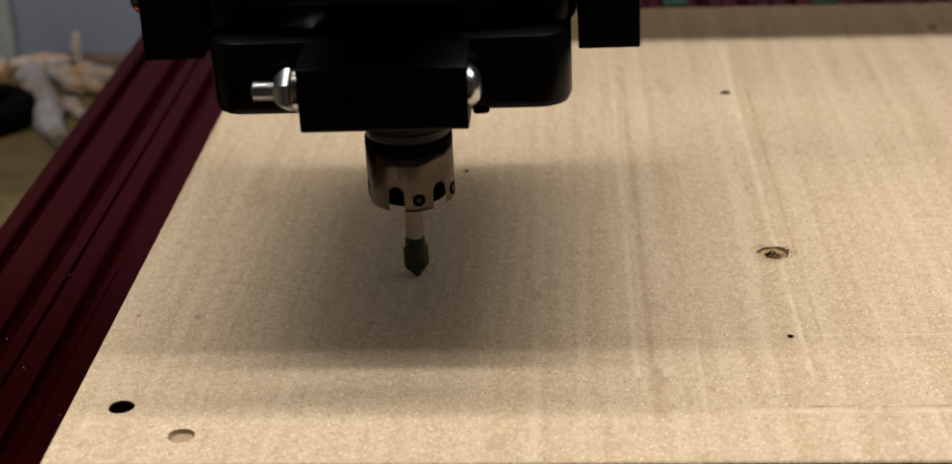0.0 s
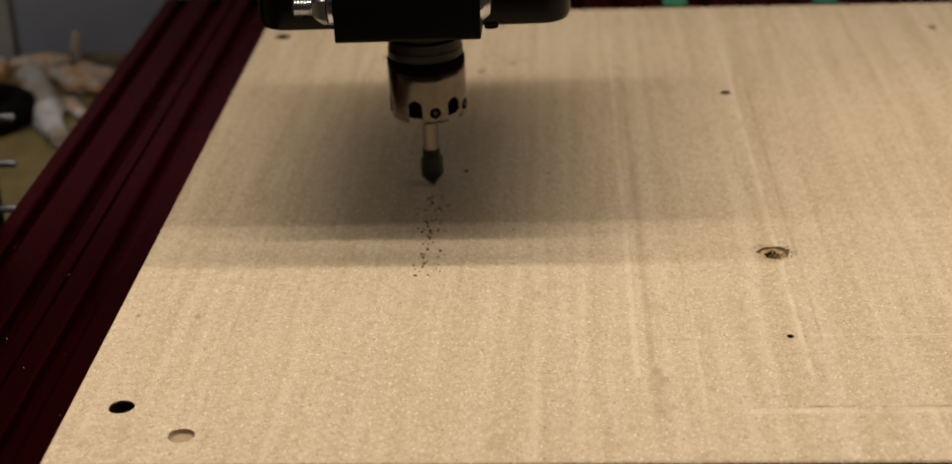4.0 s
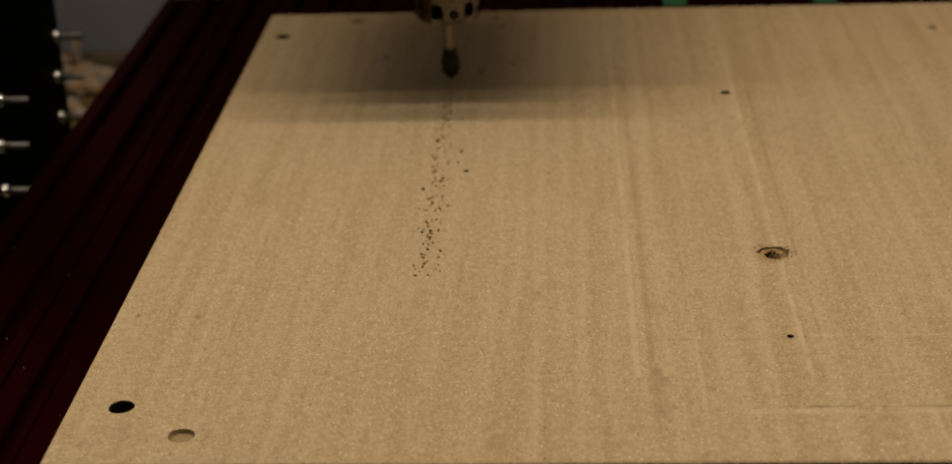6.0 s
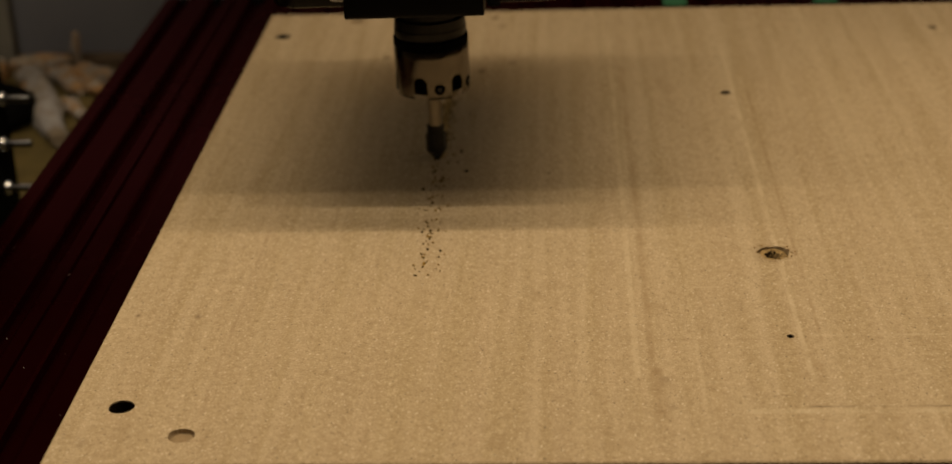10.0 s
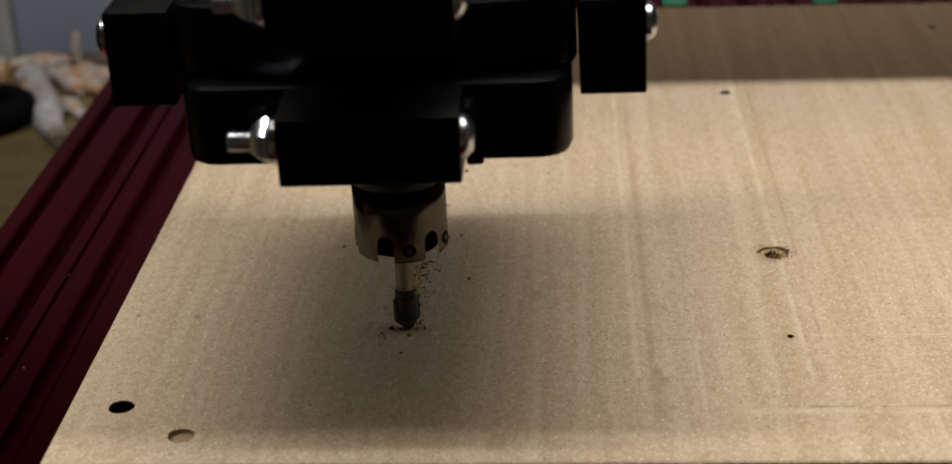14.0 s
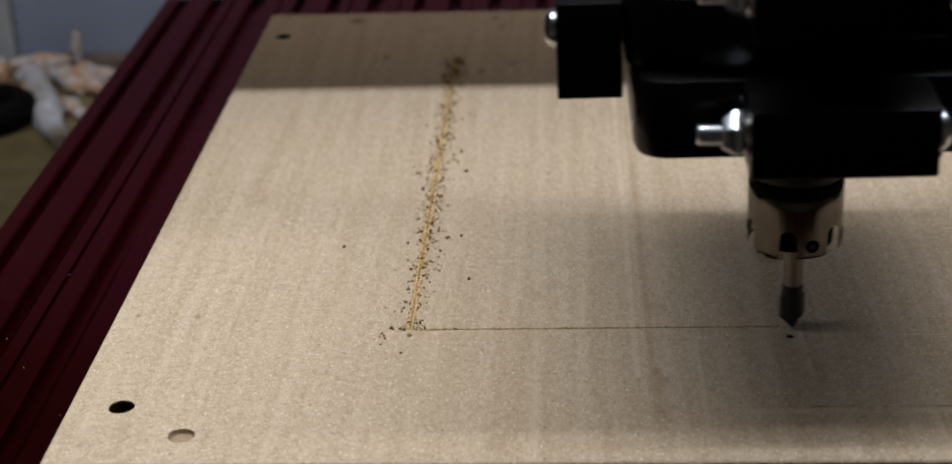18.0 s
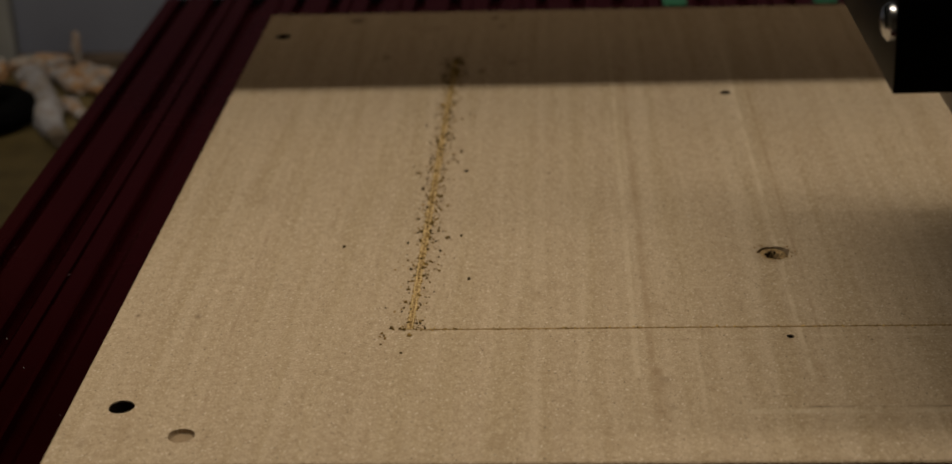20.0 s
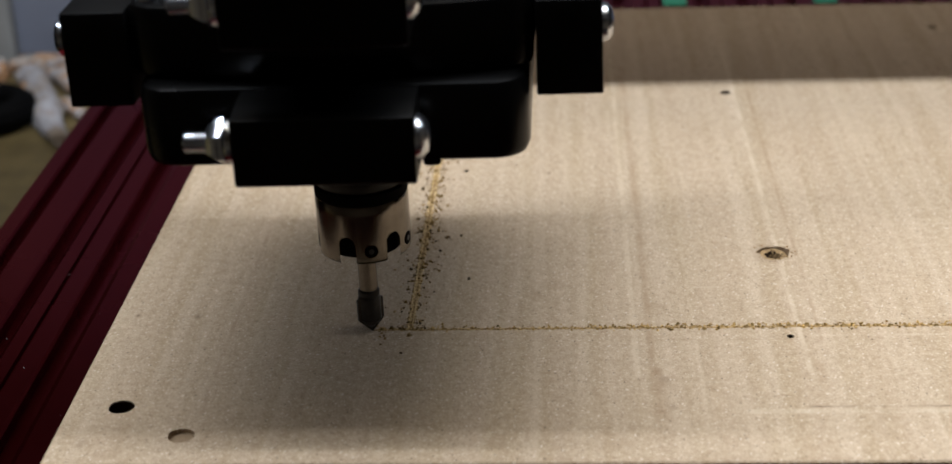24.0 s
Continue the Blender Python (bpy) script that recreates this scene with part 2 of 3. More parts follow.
def stained(m, tint, scale):
    """Adds patches of a second dye to a cloth."""
    nt = m.node_tree
    bsdf = nt.nodes["Principled BSDF"]
    old = bsdf.inputs["Base Color"].links[0].from_socket
    n, r, mix = nt.nodes.new("ShaderNodeTexNoise"), nt.nodes.new("ShaderNodeMapRange"), nt.nodes.new("ShaderNodeMixRGB")
    n.inputs["Scale"].default_value = scale
    r.inputs["From Min"].default_value, r.inputs["From Max"].default_value = 0.42, 0.64
    tc = nt.nodes.new("ShaderNodeTexCoord")
    nt.links.new(tc.outputs["Object"], n.inputs["Vector"])
    nt.links.new(n.outputs[0], r.inputs["Value"])
    nt.links.new(r.outputs[0], mix.inputs[0])
    nt.links.new(old, mix.inputs[1])
    mix.inputs[2].default_value = (*tint, 1)
    nt.links.new(mix.outputs[0], bsdf.inputs["Base Color"])
    return m


RAG_WHITE = stained(material("white_cotton", (0.30, 0.30, 0.33), 0.95, var=0.25, scale=60, bump=0.5, bump_scale=700), (0.22, 0.18, 0.14), 60)
RAG_ORANGE = stained(material("tan_orange_cotton", (0.34, 0.19, 0.085), 0.95, var=0.3, scale=60, bump=0.5, bump_scale=700), (0.32, 0.31, 0.30), 95)
RAG_GREY = stained(material("pale_grey_cotton", (0.32, 0.31, 0.32), 0.95, var=0.3, scale=60, bump=0.5, bump_scale=700), (0.33, 0.20, 0.10), 110)
RUBBER = material("black_rubber", (0.0012, 0.0012, 0.0013), 0.7, spec=0.06, var=0.2, scale=40)
GREEN = material("green_masking_tape", (0.02, 0.13, 0.065), 0.6, var=0.12, scale=80)

# ---- mesh helpers ----


def mesh_from(name, bm, mat, smooth=False):
    me = bpy.data.meshes.new(name)
    bmesh.ops.recalc_face_normals(bm, faces=bm.faces)
    bm.to_mesh(me)
    bm.free()
    me.materials.append(mat)
    if smooth:
        me.shade_smooth()
        me.set_sharp_from_angle(angle=radians(35))
    return me


def part(name, bm, mat, parent=None, label="", smooth=True):
    ob = new(name, mesh_from(name, bm, mat, smooth))
    ob.parent = parent
    return tagged(ob, label)


def thing(name, label, category, group="", kind="", at=(0, 0, 0)):
    ob = tagged(new(name), label, category, group, kind)
    ob.empty_display_size = 0.02
    ob.location = at
    return ob


def box(x0, x1, y0, y1, z0, z1, bevel=0.0, seg=2, bm=None):
    own = bm or bmesh.new()
    made = bmesh.ops.create_cube(own, size=1)["verts"]
    for v in made:
        v.co = Vector((x0 + (v.co.x + 0.5) * (x1 - x0), y0 + (v.co.y + 0.5) * (y1 - y0), z0 + (v.co.z + 0.5) * (z1 - z0)))
    if bevel:
        edges = list({e for v in made for e in v.link_edges})
        bmesh.ops.bevel(own, geom=edges, offset=bevel, segments=seg, affect="EDGES", profile=0.5)
    return own


def lathe(profile, seg=48, axis="z", at=(0, 0, 0), turn=0.0):
    """A solid of revolution from (radius, height) pairs, from its start to its end; closed on the axis where the radius is 0."""
    bm = bmesh.new()
    rings = []
    for r, h in profile:
        if r <= 1e-7:
            rings.append([bm.verts.new((0, 0, h))])
        else:
            rings.append([bm.verts.new((r * math.cos(2 * math.pi * (k + turn) / seg), r * math.sin(2 * math.pi * (k + turn) / seg), h)) for k in range(seg)])
    for a, b in zip(rings, rings[1:]):
        for k in range(seg):
            j = (k + 1) % seg
            vs = [a[k % len(a)], a[j % len(a)], b[j % len(b)], b[k % len(b)]]
            vs = list(dict.fromkeys(vs))
            if len(vs) > 2:
                bm.faces.new(vs)
    m = {"z": Matrix(), "x": Matrix.Rotation(radians(90), 4, "Y"), "y": Matrix.Rotation(radians(-90), 4, "X")}[axis]
    bm.transform(Matrix.Translation(at) @ m)
    return bm


def prism(outline, lo, hi, axis="z", bevel=0.0):
    """An outline of (a, b) pairs pulled along an axis: z takes (x, y), y takes (x, z), x takes (y, z)."""
    bm = bmesh.new()
    place = {"z": lambda a, b, c: (a, b, c), "y": lambda a, b, c: (a, c, b), "x": lambda a, b, c: (c, a, b)}[axis]
    low = [bm.verts.new(place(a, b, lo)) for a, b in outline]
    top = [bm.verts.new(place(a, b, hi)) for a, b in outline]
    n = len(outline)
    bm.faces.new(low)
    bm.faces.new(top[::-1])
    for i in range(n):
        bm.faces.new((low[i], low[(i + 1) % n], top[(i + 1) % n], top[i]))
    if bevel:
        bmesh.ops.recalc_face_normals(bm, faces=bm.faces)
        bmesh.ops.bevel(bm, geom=[e for e in bm.edges if e.calc_face_angle(0) > 0.5], offset=bevel, segments=2, affect="EDGES", profile=0.5)
    return bm


def rounded(x0, x1, y0, y1, r, seg=6):
    pts = []
    for cx, cy, a in ((x1 - r, y1 - r, 0), (x0 + r, y1 - r, 90), (x0 + r, y0 + r, 180), (x1 - r, y0 + r, 270)):
        pts += [(cx + r * math.cos(radians(a + 90 * k / seg)), cy + r * math.sin(radians(a + 90 * k / seg))) for k in range(seg + 1)]
    return pts


# ---- the room ----
BENCH_Z = -0.115


def room():
    floor = part("floor", box(-2.2, 2.4, -2.4, 2.2, -1.02, -0.95), CONCRETE)
    tagged(floor, "grey concrete floor of the workshop", "floor", kind="structure")
    ceiling = part("ceiling", box(-2.2, 2.4, -2.4, 2.2, 1.6, 1.66), ROOM)
    tagged(ceiling, "plain plaster ceiling of the workshop", "ceiling", kind="structure")
    for name, dims in (("wall_north", (-2.2, 2.4, 2.2, 2.3)), ("wall_south", (-2.2, 2.4, -2.5, -2.4)),
                       ("wall_west", (-2.3, -2.2, -2.5, 2.3)), ("wall_east", (2.4, 2.5, -2.5, 2.3))):
        w = part(name, box(*dims, -0.95, 1.6), ROOM)
        tagged(w, "dull plaster wall of the workshop", "wall", kind="structure")
    bench = thing("workbench", "plywood workbench top under the milling machine", "workbench")
    part("bench_top", box(-1.0, 1.2, -0.275, 0.92, BENCH_Z - 0.03, BENCH_Z, 0.002), BENCH, bench)
    for x in (-0.93, 1.07):
        for y in (-0.25, 0.80):
            part("leg", box(x, x + 0.06, y, y + 0.06, -0.95, BENCH_Z - 0.03, 0.003), BENCH, bench)
    back = thing("back_panel", "blue-grey painted panel behind the bench with a brown foot strip", "panel")
    part("sheet", box(-0.370, 1.1, 0.632, 0.650, BENCH_Z + 0.010, 0.62, 0.002), PANEL, back)
    part("foot_strip", box(-0.370, 1.1, 0.626, 0.652, BENCH_Z, BENCH_Z + 0.010, 0.001), STRIP, back, "dull brown foot strip")
    part("edge_post", box(-0.44, -0.3705, 0.622, 0.66, BENCH_Z, 0.62, 0.003), GREY, back, "grey edge post")


def rag(mat, label, seed, *folds):
    """A limp crumpled cloth: soft rolled folds (start, end, radius) that run into one another."""
    cloth = thing("cotton_rag", label, "rag", "rags on the bench")
    off = Vector((seed * 13.7, seed * 5.1, seed * 3.3))
    for f, (a, b, r) in enumerate(folds):
        bm = bmesh.new()
        a, b = Vector(a), Vector(b)
        along = (b - a).normalized()
        side = along.cross(Vector((0, 0, 1))).normalized() if abs(along.z) < 0.9 else Vector((1, 0, 0))
        up = side.cross(along)
        rings, n, m = [], 22, 18
        for i in range(n + 1):
            u = i / n
            c = a.lerp(b, u) + side * (r * 0.7 * noise.noise(Vector((u * 2.5, f * 7, 1)) + off))
            wide = r * (0.35 + 0.75 * math.sin(math.pi * min(max(u, 0.04), 0.96)) ** 0.5) * (1 + 0.35 * noise.noise(Vector((u * 4, f * 3, 5)) + off))
            ring = []
            for k in range(m):
                w = 2 * math.pi * k / m
                crease = 1 + 0.45 * (abs(noise.noise(Vector((math.cos(w) * 1.5, math.sin(w) * 1.5, u * 2.2 + f)) + off)) - 0.2)
                p = c + (side * math.cos(w) * 1.15 + up * math.sin(w) * 0.95) * wide * crease
                ring.append(bm.verts.new((p.x, p.y, max(p.z, BENCH_Z + 0.0003))))
            rings.append(ring)
        for p, q in zip(rings, rings[1:]):
            for k in range(m):
                bm.faces.new((p[k], p[(k + 1) % m], q[(k + 1) % m], q[k]))
        bm.faces.new(rings[0][::-1])
        bm.faces.new(rings[-1])
        part("fold", bm, mat, cloth)


def back_clutter():
    b = BENCH_Z
    rag(RAG_WHITE, "limp white cotton rag trailing over the bench", 1, ((-0.349, 0.600, b + 0.007), (-0.289, 0.449, b + 0.006), 0.0085), ((-0.360, 0.588, b + 0.005), (-0.340, 0.602, b + 0.008), 0.0065))
    rag(RAG_ORANGE, "crumpled tan and orange rag against the panel", 2, ((-0.350, 0.574, b + 0.005), (-0.323, 0.530, b + 0.004), 0.0055),
        ((-0.370, 0.609, b + 0.008), (-0.325, 0.609, b + 0.012), 0.0068), ((-0.329, 0.605, b + 0.007), (-0.285, 0.551, b + 0.006), 0.0070))
    rag(RAG_GREY, "crumpled pale grey rag with orange stains on the bench", 3, ((-0.349, 0.607, b + 0.014), (-0.322, 0.606, b + 0.013), 0.0052),
        ((-0.334, 0.598, b + 0.008), (-0.302, 0.555, b + 0.006), 0.0060), ((-0.319, 0.612, b + 0.006), (-0.317, 0.612, b + 0.034), 0.0034))
    rag(RAG_GREY, "pale rag with tan stains beside the bed", 5, ((-0.314, 0.604, b + 0.007), (-0.284, 0.580, b + 0.006), 0.0075), ((-0.307, 0.537, b + 0.004), (-0.287, 0.506, b + 0.004), 0.0052))
    rag(RAG_ORANGE, "orange-stained rag against the grey post", 4, ((-0.388, 0.606, b + 0.009), (-0.371, 0.592, b + 0.006), 0.0085))
    hose = thing("rubber_hose", "coil of black rubber hose on the bench", "hose", at=(-0.357, 0.501, BENCH_Z))
    for k, (r, z) in enumerate(((0.027, 0.0112),)):
        bm = bmesh.new()
        rings = []
        for i in range(36):
            a = 2 * math.pi * i / 36
            rings.append([bm.verts.new(((r + 0.011 * math.cos(b)) * math.cos(a), (r + 0.011 * math.cos(b)) * math.sin(a), z + 0.011 * math.sin(b))) for b in [2 * math.pi * j / 10 for j in range(10)]])
        for i in range(36):
            for j in range(10):
                bm.faces.new((rings[i][j], rings[(i + 1) % 36][j], rings[(i + 1) % 36][(j + 1) % 10], rings[i][(j + 1) % 10]))
        part("coil", bm, RUBBER, hose)


# ---- the machine bed: red extrusions along y, carried by two cross members ----
RAIL_Z = -0.011


def extrusion_outline():
    """Half-open section of the 80 mm bed profile, (x, z) from its left edge, with its slots."""
    top = [(0.0, -0.0012), (0.0012, 0.0), (0.0085, 0.0), (0.0095, -0.0012), (0.0095, -0.0060), (0.0155, -0.0060), (0.0155, -0.0012), (0.0165, 0.0),
           (0.0310, 0.0), (0.0320, -0.0012), (0.0320, -0.0060), (0.0375, -0.0060), (0.0375, -0.0030), (0.0400, -0.0012), (0.0405, 0.0),
           (0.0468, 0.0), (0.0473, -0.0016), (0.0485, -0.0016), (0.0490, 0.0), (0.0575, 0.0), (0.0585, -0.0012), (0.0585, -0.0060),
           (0.0660, -0.0060), (0.0660, -0.0030), (0.0690, -0.0020), (0.0692, -0.0006), (0.0700, -0.0006), (0.0703, 0.0), (0.0788, 0.0), (0.0800, -0.0012)]
    return top + [(0.0800, -0.040), (0.0, -0.040)]


def machine_bed():
    outline = extrusion_outline()
    first = thing("bed_extrusion", "dark red anodised aluminium extrusion with slots, part of the machine bed", "aluminium profile", "bed extrusions")
    part("profile", prism([(a, b) for a, b in outline], -0.24, 0.46, "y"), RED, first)
    for k in range(2):
        part("end_cap", box(0.001, 0.079, (-0.2425, 0.46)[k], (-0.24, 0.4625)[k], -0.039, -0.001, 0.0005), BLACK, first, "black end cap")
    first.location = (-0.205, 0, RAIL_Z)
    for k in range(1, 9):
        copy_thing(first, Matrix.Translation((-0.205 + 0.0803 * k, 0, RAIL_Z)))
    for y in (-0.18, 0.36):
        cross = thing("cross_member", "black cross member that carries the bed extrusions", "frame member", "cross members")
        part("beam", box(-0.22, 0.53, y, y + 0.04, RAIL_Z - 0.0805, RAIL_Z - 0.0405, 0.001), BLACK, cross)
        for x in (-0.20, 0.49):
            part("foot", lathe([(0, BENCH_Z), (0.014, BENCH_Z), (0.014, BENCH_Z + 0.010), (0.009, RAIL_Z - 0.0805), (0, RAIL_Z - 0.0805)], 24, at=(x, y + 0.02, 0)), RUBBER, cross, "rubber foot")
    for x, w in ((0.127, 0.015), (0.223, 0.015)):
        t = part("green_tape", box(x, x + w, 0.4190, 0.448, RAIL_Z + 0.0002, RAIL_Z + 0.0008), GREEN)
        tagged(t, "small piece of green tape on the bed behind the board", "tape", "pieces of tape")


# ---- the board ----
X0, X1, Y0, Y1 = -0.120, 0.420, -0.147, 0.380
HOLES = [(-0.1003, -0.1074, 0.00478, 0.0105), (-0.0741, -0.1279, 0.00483, 0.0021), (0.1485, -0.0566, 0.0015, 0.009),
         (0.1486, 0.2227, 0.0030, 0.008), (-0.1064, 0.3352, 0.0048, 0.010), (0.2794, 0.3312, 0.0026, 0.010), (0.0150, 0.1168, 0.0014, 0.008),
         (0.0388, 0.1229, 0.0008, 0.006)]


def spoil_board():
    board = thing("fibreboard_sheet", "tan fibreboard sheet lying on the red bed, scarred and drilled", "board")
    bm = bmesh.new()
    pocket = (0.1510, 0.0195, 0.0066, 0.0075)
    loops = []

    def loop(pts):
        vs = [bm.verts.new((x, y, 0)) for x, y in pts]
        es = [bm.edges.new((vs[i], vs[(i + 1) % len(vs)])) for i in range(len(vs))]
        loops.append((vs, es))
        return es

    c = 0.0006
    edges = loop([(X0 + c, Y0 + c), (X1 - c, Y0 + c), (X1 - c, Y1 - c), (X0 + c, Y1 - c)])
    rng = random.Random(4)
    for i, (x, y, r, d) in enumerate(HOLES + [pocket]):
        n = 40
        wob = 0.13 if i == len(HOLES) else 0.03
        ph = [rng.uniform(0, 6.28) for _ in range(4)]
        edges += loop([(x + r * (1 + wob * (math.sin(3 * a + ph[0]) + 0.7 * math.sin(7 * a + ph[1]) + 0.5 * math.sin(12 * a + ph[2])) * 0.5) * math.cos(a),
                        y + r * (1 + wob * (math.sin(3 * a + ph[0]) + 0.7 * math.sin(7 * a + ph[1]) + 0.5 * math.sin(12 * a + ph[2])) * 0.5) * math.sin(a)) for a in [2 * math.pi * k / n for k in range(n)]])
    bmesh.ops.triangle_fill(bm, use_beauty=True, edges=edges)
    vs = loops[0][0]
    ring = [bm.verts.new((x, y, -c)) for x, y in ((X0, Y0), (X1, Y0), (X1, Y1), (X0, Y1))]
    low = [bm.verts.new((v.co.x, v.co.y, RAIL_Z)) for v in ring]
    for a, b in ((vs, ring), (ring, low)):
        for i in range(4):
            bm.faces.new((a[i], a[(i + 1) % 4], b[(i + 1) % 4], b[i]))
    bm.faces.new(low)
    for (x, y, r, d), (hv, _) in zip(HOLES + [pocket], loops[1:]):
        bot = [bm.verts.new((v.co.x, v.co.y, -d)) for v in hv]
        for i in range(len(hv)):
            bm.faces.new((hv[i], hv[(i + 1) % len(hv)], bot[(i + 1) % len(hv)], bot[i]))
        bm.faces.new(bot)
    ob = part("sheet", bm, MDF, board, smooth=False)
    for p in ob.data.polygons:
        p.use_smooth = False
    # dark plugs added to give two holes the shade of their depth
    for k in (0, 4):
        x, y, r, d = HOLES[k]
        part("hole_plug", lathe([(0, -d + 0.0002), (r * 0.93, -d + 0.0002), (r * 0.93, -0.0052), (r * 0.85, -0.0048), (0, -0.0046)], 24, at=(x, y, 0)), HOLE_PLUG, board, "dark plug added for the shade deep in a hole")
    # dark sleeves put the shade of the hole walls into the colour
    for k, (x, y, r, d) in enumerate(HOLES):
        if k != 1:
            tube = lathe([(r * 0.985, -0.0005), (r * 0.955, -0.0007), (r * 0.955, -d + 0.0001), (0, -d + 0.0001)], 28, at=(x, y, 0))
            part("shaded_bore", tube, BORE_SHADE, board, "dark lining that paints the shade in a drilled hole")
    x, y, r, d = HOLES[1]
    part("hole_floor", lathe([(0, -d + 0.0002), (r * 0.9, -d + 0.0002), (r * 0.98, -d + 0.0006)], 28, at=(x, y, 0)), FLOOR, board, "rough tan floor of a shallow hole")
    # torn centre of the pocket, its bore coloured dark for the shade inside
    for name, prof, mat, label in (
            ("torn_core", [(0.0070, -0.0030), (0.0060, -0.0006), (0.0053, 0.0001), (0.0042, 0.0000), (0.0034, -0.0003), (0.0027, -0.0012), (0.0024, -0.0040)], TORN, "torn core of the counterbore"),
            ("bore", [(0.0037, -0.0003), (0.0030, -0.0008), (0.0025, -0.0068), (0, -0.0070)], BORE_SHADE, "rough bore, darkened for the shade in it")):
        bm = lathe(prof, 48, at=(0.1503, 0.0178, 0))
        for v in bm.verts:
            r = (v.co - Vector((0.1503, 0.0178, v.co.z))).length
            v.co += Vector((noise.noise(v.co * 420), noise.noise(v.co * 420 + Vector((9, 0, 0))), noise.noise(v.co * 700) * 0.6)) * (0.0011 if r < 0.0045 else 0.0006)
            if name == "bore":
                v.co.z += 0.00025
                v.co.x += 0.0004
        part(name, bm, mat, board, label)
    bm = bmesh.new()
    for _ in range(34):
        a, r = rng.uniform(0, 6.28), rng.uniform(0.0062, 0.0095)
        s = rng.uniform(0.0002, 0.0005)
        m = Matrix.Translation((0.1510 + r * math.cos(a), 0.0195 + r * math.sin(a), 0.0002)) @ Euler((rng.uniform(0, 3), rng.uniform(0, 3), rng.uniform(0, 3))).to_matrix().to_4x4() @ Matrix.Diagonal((s * 1.8, s, s * 0.6, 1))
        bmesh.ops.create_cube(bm, size=1, matrix=m)
    part("frayed_rim", bm, MDF_CUT, board, "frayed rim of the counterbore", smooth=False)


# ---- the spindle carriage, with the bit's tip at its origin ----


def hex_nut(x0, x1, y, z, across, bore=0.004):
    bm = lathe([(0, x0), (across * 0.34, x0), (across * 0.40, x0 + 0.0006), (across * 0.555, x0 + 0.0036), (across * 0.577, x0 + 0.0044), (across * 0.577, x1 - 0.0006), (across * 0.5, x1), (0, x1)], 6, "x", turn=0.0)
    bm.transform(Matrix.Translation((0, y, z)))
    return bm


def threaded_rod(x0, x1, y, z, r, pitch=0.00125):
    prof = [(0, x0), (r * 0.8, x0)]
    n = int((x1 - x0) / pitch)
    for k in range(n):
        prof += [(r * 0.86, x0 + pitch * (k + 0.15)), (r, x0 + pitch * (k + 0.5)), (r * 0.86, x0 + pitch * (k + 0.9))]
    prof += [(r * 0.86, x1), (0, x1)]
    bm = lathe(prof, 20, "x")
    bm.transform(Matrix.Translation((0, y, z)))
    return bm


def collet_nut():
    """The slotted collet nut: a thin hood with six arched slots at its lower rim; its round holes are black discs put
    on later.
    """
    seg, z0, z1, r = 240, 0.0369, 0.0600, 0.0178
    bm = bmesh.new()
    levels = [z0, z0 + 0.0008] + [z0 + 0.0008 + 0.00032 * k for k in range(1, 36)] + [0.0500, 0.0560, 0.0590, z1]
    grid = {}

    def radius(z):
        return r - 0.0007 * max(0, 1 - (z - z0) / 0.0009) - 0.0004 * max(0, 1 - (z1 - z) / 0.0010)

    for i, z in enumerate(levels):
        for k in range(seg):
            a = 2 * math.pi * k / seg
            grid[i, k] = bm.verts.new((radius(z) * math.cos(a), radius(z) * math.sin(a), z))

    def open_at(a, z):
        d = (math.degrees(a) + 90 + 15.4) % 60
        d = min(d, 60 - d)
        arc = math.radians(d) * r
        return arc < 0.0032 and z < z0 + 0.0078 + math.sqrt(max(0.0032 ** 2 - arc ** 2, 0))

    for i in range(len(levels) - 1):
        for k in range(seg):
            a, z = 2 * math.pi * (k + 0.5) / seg, (levels[i] + levels[i + 1]) / 2
            if not open_at(a, z):
                bm.faces.new((grid[i, k], grid[i, (k + 1) % seg], grid[i + 1, (k + 1) % seg], grid[i + 1, k]))
    bmesh.ops.solidify(bm, geom=bm.faces[:], thickness=0.0022)
    return bm


